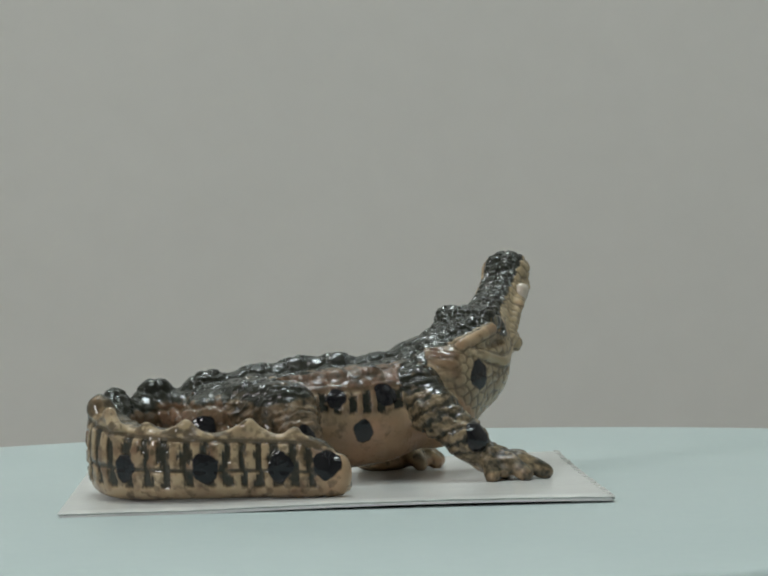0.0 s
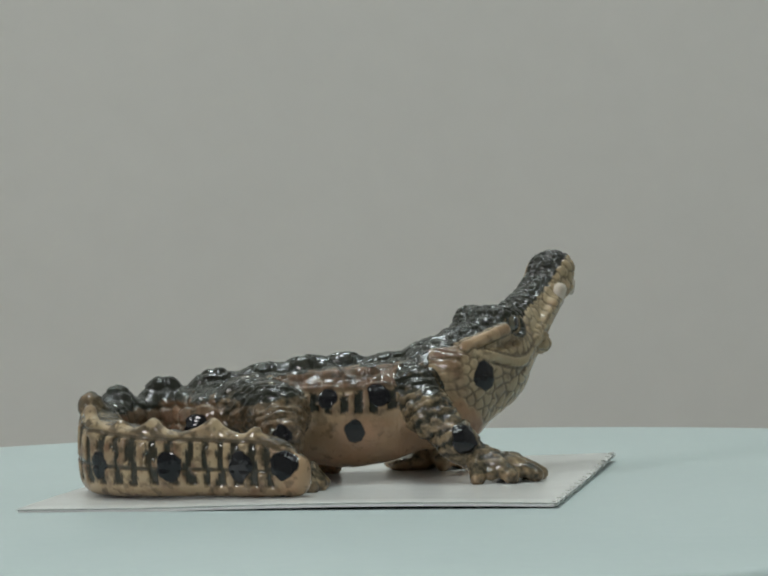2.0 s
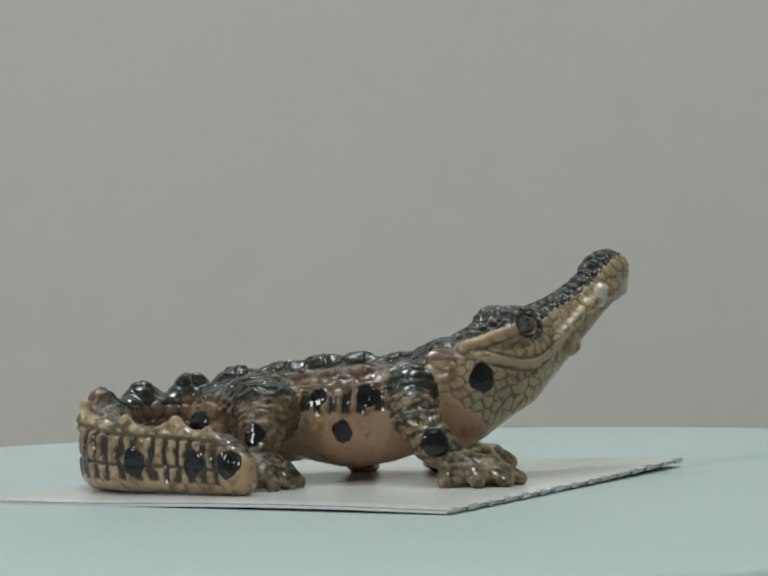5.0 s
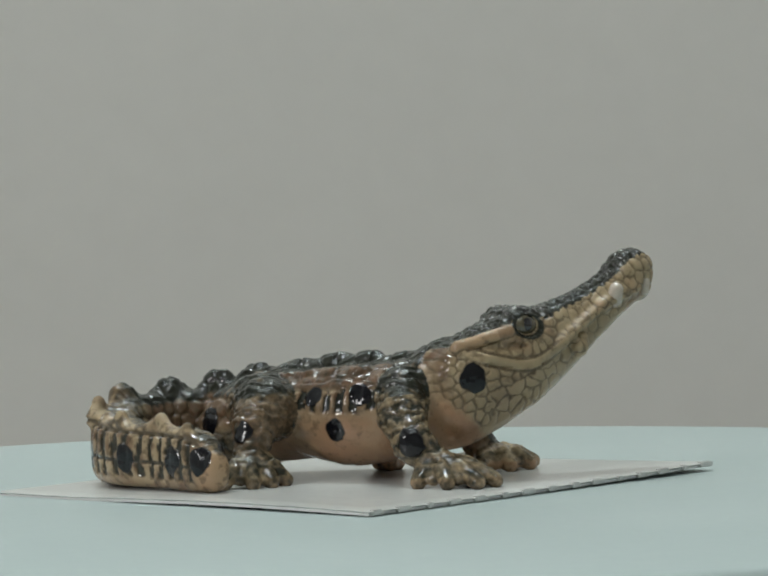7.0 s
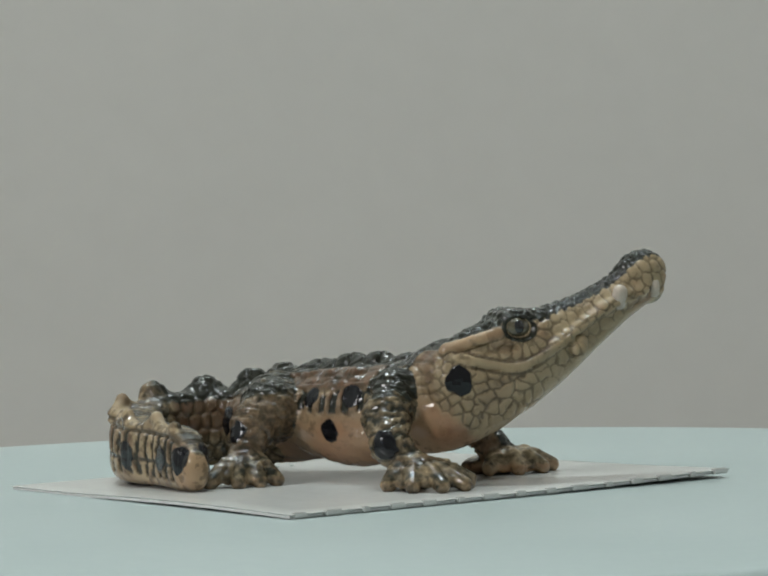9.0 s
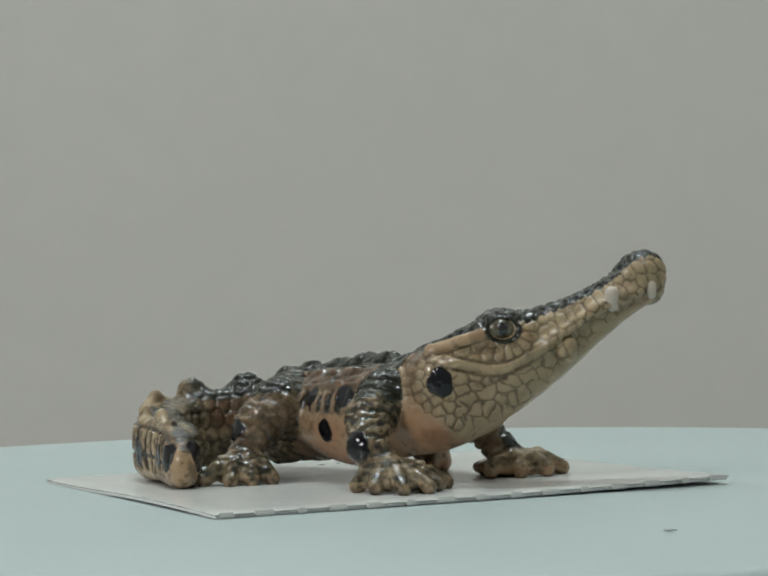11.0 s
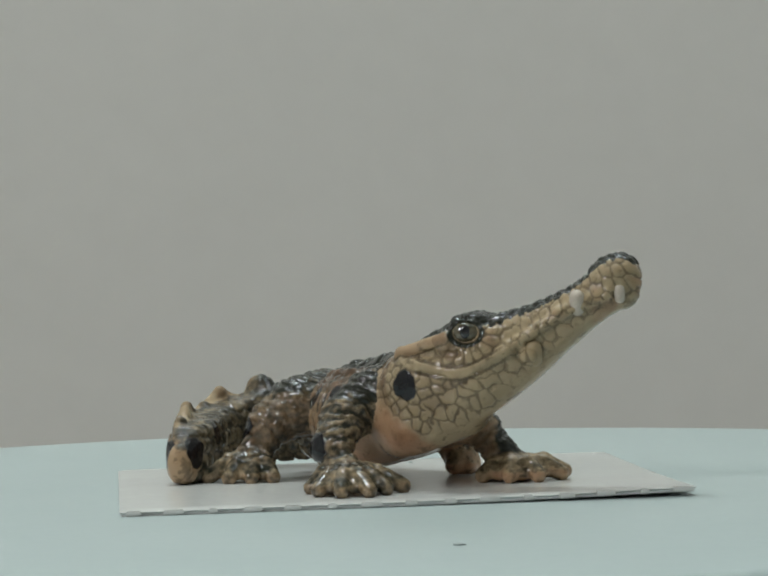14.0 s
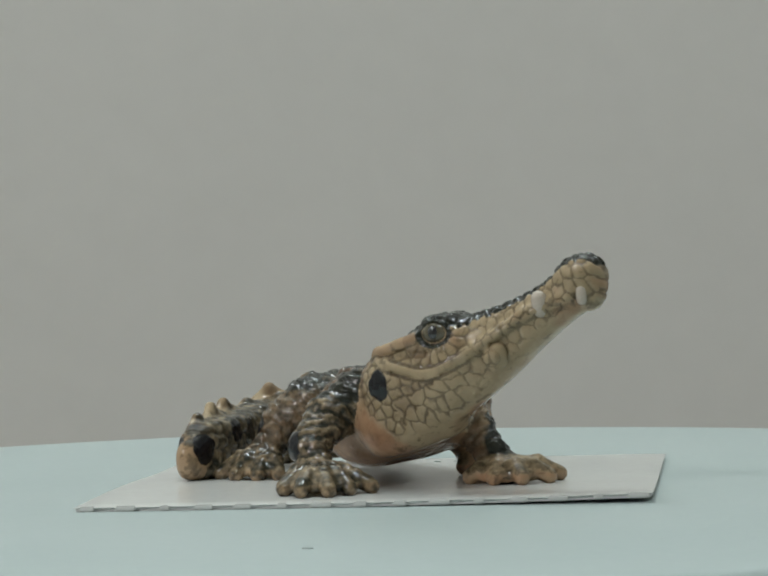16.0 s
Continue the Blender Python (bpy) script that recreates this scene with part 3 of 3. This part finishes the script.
jaw_edge, jaw_rnd = tiles(eu + 0.9 * (n_big - 0.5), ev + 0.12 * eu + 0.9 * (n_mid - 0.5), 1.6, 1.4, 0.9, 9)
snout_edge, _ = tiles(eu, rows + 0.4 + 0.35 * n_mid, 1.25, 1.3, 0.5, 10)
cheek_edge, _ = tiles(eu + 0.4 * n_mid, ev + 0.5 * (n_big - 0.5), 1.3, 1.15, 0.7, 11)
fan_edge, _ = tiles(ea * 3.1, er - 0.2, 1.15, 1.7, 0.3, 12)
fan = (er < np.where(eu < 0, 6.5, 4.6)) & (lip > 1.2) & (far_run < 11) & (ev < 0.7)
hedge = np.where(far_run < 3.2, cheek_edge, np.where(lip > 0.3, snout_edge, jaw_edge))
hedge = np.where(fan, fan_edge, hedge)
crown = UP + 0.1 * (n_mid - 0.5) - 0.25 * step(np.abs(SIDE) / AXIS[S, 3], 0.55, 0.95) + 0.1 * (stripe(run * 1.2, 1.25, 0.2, 0.8) - 0.5) * (far_run > 6)
h_dark = np.maximum(step(crown, 0.60, 0.74), 0.3 * stain * (1 - step(run, NECK + 2.0, NECK + 4.0)) * (UP > 0))
# bare: smooth orange-tan chest, its paint also lightened for light bounced off the card
bare = step(9.8 - 0.84 * (P[:, 1] - 1.3) - P[:, 2] + 1.2 * (n_mid - 0.5), -0.4, 0.9) * step(P[:, 0], 6.5, 8.5)
net = step(UP, -1.02, -0.85) * (1 - bare) * (1 - 0.75 * (1 - step(UP, -0.8, -0.45)) * step(far_run, 8.0, 11.0))
slit = on_right * (1 - step(np.abs(lip + 0.1), 0.1, 0.32)) * step(far_run, 1.5, 3.0)
fold = on_right * (1 - step(np.abs(lip - 0.6), 0.45, 0.7)) * step(far_run, 0.6, 1.6) * (1 - step(far_run, 9.0, 12.0))
fold_rim = on_right * (1 - step(np.abs(lip - 1.35), 0.12, 0.32)) * step(far_run, 1.5, 3.0) * (1 - step(far_run, 9.0, 12.0))
scale_line = net * (1 - step(hedge, 0.0, np.where(fan, 0.32, 0.25))) * (0.52 + 0.38 * n_big)
h_line = np.maximum(scale_line * (1 - fold), (0.75 - 0.35 * step(far_run, 8.0, 11.0)) * np.maximum(slit, fold_rim))
upper_arm = np.zeros(len(P))
for a, b in (((11.6, 3.4, 15.3), (13.6, 5.9, 16.2)), ((13.6, 5.9, 16.2), (15.4, 8.2, 17.0))):
    a, b = np.array(a), np.array(b)
    t = np.clip((P - a) @ (b - a) / ((b - a) @ (b - a)), 0, 1)
    upper_arm = np.maximum(upper_arm, 1 - step(np.linalg.norm(P - a - t[:, None] * (b - a), axis=1), 0.45, 0.95))
h_line = np.maximum(h_line * (1 - 0.8 * upper_arm), 0.75 * (1 - step(np.abs(upper_arm - 0.3), 0.15, 0.3)))
crown_plate, _ = tiles(run, SIDE, 1.25, 1.5, 0.4, 14)
h_relief = (net * (step(hedge, 0.0, 0.28) - 1) * 0.13 * (1 - fold) * (1 - upper_arm) + 0.14 * np.maximum(fold, upper_arm)
            + h_dark * (step(crown_plate, 0, 0.3) - 1) * 0.26 + 0.06 * (n_mid - 0.5))
h_rust = 0.04 + 0.2 * n_mid + 0.22 * step(n_big, 0.45, 0.8) + 0.3 * on_right * (er > 1.6) * (er < 3.4) * (lip > 1.6) * (eu < -1.0) + 0.12 * jaw_rnd * (lip < 0)
for x, y, z in ((16.6, 10.3, 17.6), (9.1, 12.8, 17.6)):
    d = np.linalg.norm((P - (x, y, z)) / (1.05, 1.0, 0.78), axis=1)
    h_dark = np.maximum(h_dark, (1 - step(np.abs(d - 1.8), 0.2, 0.42)) * is_head)
h_blush = 0.9 * bare * (0.35 + 0.9 * n_big) + 0.5 * step(eu, 18.0, 19.5) * (UP < 0.2) + 0.5 * step(n_big, 0.45, 0.75) * step(far_run, 6.0, 9.0) + 0.4 * upper_arm
b_line = b_line * (1 - bare)
b_blush = np.maximum(b_blush, 0.9 * bare * (0.35 + 0.9 * n_big))
for layer, b_layer, h_layer in ((dark, b_dark, h_dark), (rust, b_rust * (1 - 0.7 * bare), h_rust), (line, b_line, h_line), (relief, b_relief, h_relief), (blush, b_blush, h_blush)):
    layer[trunk] = (b_layer * (1 - HEADWARD) + h_layer * HEADWARD)[trunk]

# tail: dark back, brown flanks, and barred outer side
ttop = TUP + 0.3 * (n_mid - 0.5)
arc = np.concatenate([[0], np.cumsum(np.linalg.norm(np.diff(WHIP[:, :2], axis=0), axis=1))])[CS]
back = step(arc, 21.0, 25.0)
outer = step(-CSIDE, 0.7, 1.3) * back
bars = np.abs(((arc + 0.7 * (n_mid - 0.5) + 0.25 * (TUP > -0.15)) / 1.95) % 1 - 0.5) * 2
tip = step(arc, arc.max() - 1.7, arc.max() - 0.6)
barred = (1 - tip) * outer * step(TUP + 0.1 * (n_mid - 0.5), -0.72, -0.55) * (1 - step(TUP, 0.74, 0.84))
waist = np.abs(np.abs(TUP + 0.1) - 0.42)
bar_line = barred * np.maximum(1 - step(bars + 0.35 * waist, 0.36, 0.72), (1 - step(np.abs(TUP + 0.12), 0.03, 0.1)) * 0.75)
rim = outer * (1 - step(np.abs(TUP - 0.80), 0.03, 0.11))
inner = (1 - outer) * (0.22 + 0.6 * n_mid)
dark = np.where(is_tail, np.maximum(step(ttop, 0.62, 0.85) * (1 - 0.8 * back * step(-CSIDE, 0.2, 1.2)) * (0.8 - 0.45 * back + 0.35 * n_mid), np.maximum(0.72 * bar_line, (1 - tip) * inner * np.maximum(back, 1 - step(ttop, -0.4, 0.2)))), dark)
rust = np.where(is_tail, (1 - tip) * (1 - back) * step(ttop, -0.5, 0.2) * 0.85 + 0.25 * step(n_big, 0.4, 0.7) + outer * (1 - tip) * (0.2 + 0.3 * step(n_mid, 0.4, 0.8)), rust)
tedge, _ = tiles(arc, P[:, 2], 2.1, 1.9, 0.5, 13)
line = np.where(is_tail, np.maximum(np.maximum(bar_line, 0.9 * rim), (1 - outer) * (1 - tip) * (1 - step(tedge, 0.02, 0.2)) * 0.75), line)
relief = np.where(is_tail, -0.3 * bar_line - 0.28 * rim + (1 - outer) * (1 - tip) * ((step(tedge, 0, 0.4) - 1) * 0.34 * (1 - 0.5 * step(TUP, 0.6, 0.9)) + 0.2 * (n_mid - 0.5)), relief)
blush = np.where(is_tail, tip * 0.55 * n_big + 0.2 * outer * n_mid, blush)

line = np.where(is_tail, np.maximum(line, 0.85 * back * step(n_mid, 0.35, 0.7) * step(TUP, 0.7, 0.95) + 0.55 * (1 - outer) * (1 - tip) * step(n_big, 0.2, 0.6)), line)

# legs: dark above, wavy cross bands on the arm, lengthwise lines and pale toes on the foot
reach = np.zeros(len(P))
for owner, joints in LEGS.items():
    r = spline([(*j, 0.0) for j in joints], 0.25)
    i, _, _ = along(r, P[:, 0], P[:, 1])
    length = np.concatenate([[0], np.cumsum(np.linalg.norm(np.diff(r[:, :3], axis=0), axis=1))])
    reach = np.where(OWN == owner, 0.35 * length[i] - 0.75 * P[:, 2], reach)
ledge, _ = tiles(reach + 0.8 * (n_big - 0.5), (P[:, 0] - P[:, 1]) * 0.6, 1.25, 2.2, 0.6, 21)
wave = stripe(reach + 1.1 * (n_mid - 0.5) + 0.5 * (n_big - 0.5), 1.3, 0.3, 0.7)
arm = step(P[:, 2] + 0.8 * (n_mid - 0.5), 2.6, 3.6)
high = step(P[:, 2] + 3.0 * (n_big - 0.5), 9.0, 10.4)
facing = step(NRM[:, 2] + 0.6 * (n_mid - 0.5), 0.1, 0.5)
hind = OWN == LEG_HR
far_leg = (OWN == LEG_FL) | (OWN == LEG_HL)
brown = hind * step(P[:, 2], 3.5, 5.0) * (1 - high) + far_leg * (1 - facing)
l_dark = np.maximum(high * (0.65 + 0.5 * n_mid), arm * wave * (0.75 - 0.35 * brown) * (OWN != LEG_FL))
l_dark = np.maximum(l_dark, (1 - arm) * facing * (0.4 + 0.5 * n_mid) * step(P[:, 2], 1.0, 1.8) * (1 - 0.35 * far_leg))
l_dark = np.maximum(l_dark, 0.9 * (OWN == LEG_FL) * step(P[:, 1] + n_mid, 14.8, 15.8) * step(P[:, 2], 3.2, 4.0))
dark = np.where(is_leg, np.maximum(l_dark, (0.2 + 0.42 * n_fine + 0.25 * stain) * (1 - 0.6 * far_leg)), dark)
line = np.where(is_leg, np.maximum((1 - step(ledge, 0.0, 0.16)) * 0.5 * arm, (1 - arm) * (1 - step(np.abs(n_mid - 0.5), 0.02, 0.09)) * 0.6 * facing), line)
line = np.where(is_leg, np.maximum(line, 0.3 + 0.35 * n_fine - 0.15 * (P[:, 2] < 2.0) - 0.15 * far_leg), line)
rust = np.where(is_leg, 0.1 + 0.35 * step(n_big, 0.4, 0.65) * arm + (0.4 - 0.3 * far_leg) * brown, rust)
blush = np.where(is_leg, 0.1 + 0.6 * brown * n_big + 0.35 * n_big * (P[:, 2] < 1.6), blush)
relief = np.where(is_leg, arm * (-0.2 * wave + (step(ledge, 0, 0.3) - 1) * 0.1) + (n_mid - 0.5) * 0.16, relief)

line = np.where(is_tail & (tip > 0), np.maximum(line, 0.55 * tip * step(n_mid, 0.4, 0.65)), line)

# thin brown wash: pooled in the hollows, broken over the rest
line = np.maximum(line, np.clip(-1.9 * relief, 0, 0.75) * (1 - 0.4 * is_head))
line = np.maximum(line, (0.3 + 0.25 * (is_leg | is_tail)) * step(n_fine, 0.5, 0.8) + 0.25 * step(n_mid, 0.55, 0.85))
dark = np.maximum(dark, 0.32 * stain * n_mid * (1 - is_head) * (1 - is_body * (UP < 0.1)))

# black painted spots
for x, y, z, r in ((13.4, 4.0, 12.0, 1.65), (0.3, -5.5, 6.3, 1.5), (3.1, -4.0, 10.6, 1.7), (13.0, -6.3, 5.6, 1.65), (-2.8, -5.6, 10.4, 1.3),
                   (-26.0, -18.2, 4.0, 1.4), (-17.0, -21.3, 4.0, 1.5), (-9.0, -21.3, 3.9, 1.5), (-4.0, -22.3, 4.2, 1.5),
                   (-17.9, -7.0, 7.1, 1.5), (-3.2, -19.2, 4.2, 1.7), (-9.5, -15.8, 6.2, 1.6), (-14.0, -15.2, 5.6, 1.4), (-6.4, -12.8, 6.4, 1.25)):
    d = np.linalg.norm((P - (x, y, z)) * (1.0, 1.0, 0.88), axis=1) + 0.6 * (n_mid - 0.5)
    spot = np.maximum(spot, 1 - step(d, r - 0.22, r + 0.15))
relief *= 1 - 0.8 * spot

P = P + NRM * relief[:, None]
P[:, 2] = np.maximum(P[:, 2], 0.29)
P = relax(P, Q, 1, 0.25)
NRM = normals_of(P, Q)

crocodile = tagged(new("crocodile_figurine"), "glossy ceramic crocodile, dark back, tan black-spotted sides, on a card", "figurine")


def piece(name, number, parent, label=""):
    """The faces of one limb, scute or toe, as a mesh of its own with the shared normals."""
    q = Q[PIECE[Q[:, 0]] == number]
    if len(q) < 12:
        return None
    used, flat = np.unique(q, return_inverse=True)
    q = flat.reshape(q.shape)
    me = bpy.data.meshes.new(name)
    me.from_pydata((P[used] * MM).tolist(), [], q.tolist())
    at = me.attributes.new("glaze", "FLOAT_COLOR", "POINT")
    at.data.foreach_set("color", np.clip(np.stack([dark, rust, line, spot], 1)[used], 0, 1).astype(np.float32).ravel())
    at = me.attributes.new("blush", "FLOAT", "POINT")
    at.data.foreach_set("value", np.clip(blush, 0, 1)[used].astype(np.float32))
    me.polygons.foreach_set("use_smooth", [True] * len(me.polygons))
    me.normals_split_custom_set_from_vertices(NRM[used].tolist())
    me.materials.append(GLAZE)
    ob = new(name, me)
    ob.parent = parent
    if label:
        ob["label"] = label
    return ob


# a stray vertex or two joins its limb
counts = np.bincount(PIECE[Q[:, 0]], minlength=PIECE.max() + 1)
PIECE = np.where(counts[PIECE] < 40, OWN, PIECE)
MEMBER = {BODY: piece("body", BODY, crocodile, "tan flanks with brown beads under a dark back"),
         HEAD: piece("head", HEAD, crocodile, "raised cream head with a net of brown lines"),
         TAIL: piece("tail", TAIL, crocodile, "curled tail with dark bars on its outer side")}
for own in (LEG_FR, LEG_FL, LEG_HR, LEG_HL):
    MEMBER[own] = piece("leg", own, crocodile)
head = MEMBER[HEAD]
for number in np.unique(PIECE).tolist():
    if number >= TOE:
        piece("toe", number, MEMBER[number % 10])
    elif number >= SCUTE:
        piece("scute", number, MEMBER[number % 10])


def ball(name, c, r, turn, mat, parent, label="", pitch=0.0):
    bm = bmesh.new()
    bmesh.ops.create_uvsphere(bm, u_segments=20, v_segments=12, radius=1)
    ob = part(name, bm, mat, parent, label)
    ob.data.transform(Matrix.LocRotScale(Vector(c) * MM, Euler((radians(pitch), 0, radians(turn))), Vector(r) * MM))
    return smooth(ob)


for c, p2 in (((15.75, 10.45, 17.6), (16.38, 10.3, 17.7)), ((9.95, 12.7, 17.6), (9.32, 12.9, 17.7))):
    eye = ball("eye", c, (1.6, 0.8, 1.2), 72, EYE_DARK, head, "glossy dark olive eye")
    ball("pupil", p2, (0.6, 0.25, 0.75), 72, EYE_BLACK, eye)


def tooth(c, length, r, lean, mat=TOOTH):
    """A blunt tooth that hangs from c."""
    bm = lathe([(0, -length), (r * 0.6, -length * 0.98), (r * 0.92, -length * 0.8), (r, -length * 0.3), (r * 0.9, length * 0.1), (r * 0.5, length * 0.28), (0, length * 0.3)], 14)
    ob = part("tooth", bm, mat, head, "pale tooth")
    ob.data.transform(pose(c[0], c[1], c[2], 0, 0, 72) @ Matrix.Rotation(radians(lean), 4, "X") @ pose(0, 0, 0))
    ob.data.transform(Matrix.Scale(MM, 4))
    ob.data.attributes.new("glaze", "FLOAT_COLOR", "POINT").data.foreach_set("color", [0.0] * (4 * len(ob.data.vertices)))
    return smooth(ob)


tooth((19.95, 22.2, 21.3), 2.2, 0.9, 22)
tooth((20.55, 26.8, 22.0), 1.6, 0.62, 10)
tooth((18.25, 17.5, 15.9), 2.2, 1.0, 16, GLAZE)
tooth((15.5, 28.1, 21.9), 1.5, 0.55, -6)


# ---- lint on the platter ----
def speck(x, y, z, length, r, turn, seed):
    bm = bmesh.new()
    bmesh.ops.create_icosphere(bm, subdivisions=2, radius=1)
    for v in bm.verts:
        v.co *= 1 + 0.3 * noise.noise(v.co * 1.7 + Vector((seed, 0, 0)))
    ob = part("lint_speck", bm, LINT)
    ob.data.transform(Matrix.LocRotScale((x * MM, y * MM, (z + r * 0.3) * MM), Euler((0, 0, radians(turn))), Vector((length, r, r * 0.45)) * MM))
    return tagged(smooth(ob), "tiny grey speck of lint", "lint", "specks of lint")


SPECKS = [speck(66.1, 3.8, -0.35, 0.65, 0.26, 70, 1), speck(-26.4, 5.4, 0.28, 0.45, 0.2, 85, 2), speck(-26.6, 7.7, 0.28, 0.35, 0.18, 95, 3)]


def motions():
    # the platter turns evenly; it bobs by a few tenths of a millimetre
    bob = {6.7: 0.0, 7.0: 0.12, 7.3: 0.0, 11.5: 0.05, 12.0: 0.10, 12.5: 0.15, 13.0: -0.10, 13.5: -0.22, 14.0: -0.10, 14.5: 0.0, 15.0: 0.0, 16.0: 0.0}
    times = sorted({0.0, 1.0, 2.0, 3.0, 4.0, 5.0, 6.0, 8.0, 9.0, 10.0, 11.0, *bob})
    lean = pose(0, 0, 0, 0, 0.2, 0)
    for thing in (turntable, card, crocodile, *SPECKS):
        walk(thing, [(t, pose(0, 0, bob.get(t, 0.0) * MM) @ (lean if thing is turntable else pose(0, 0, 0)) @ pose(0, 0, 0, 0, 0, -OMEGA * t)) for t in times])


motions()
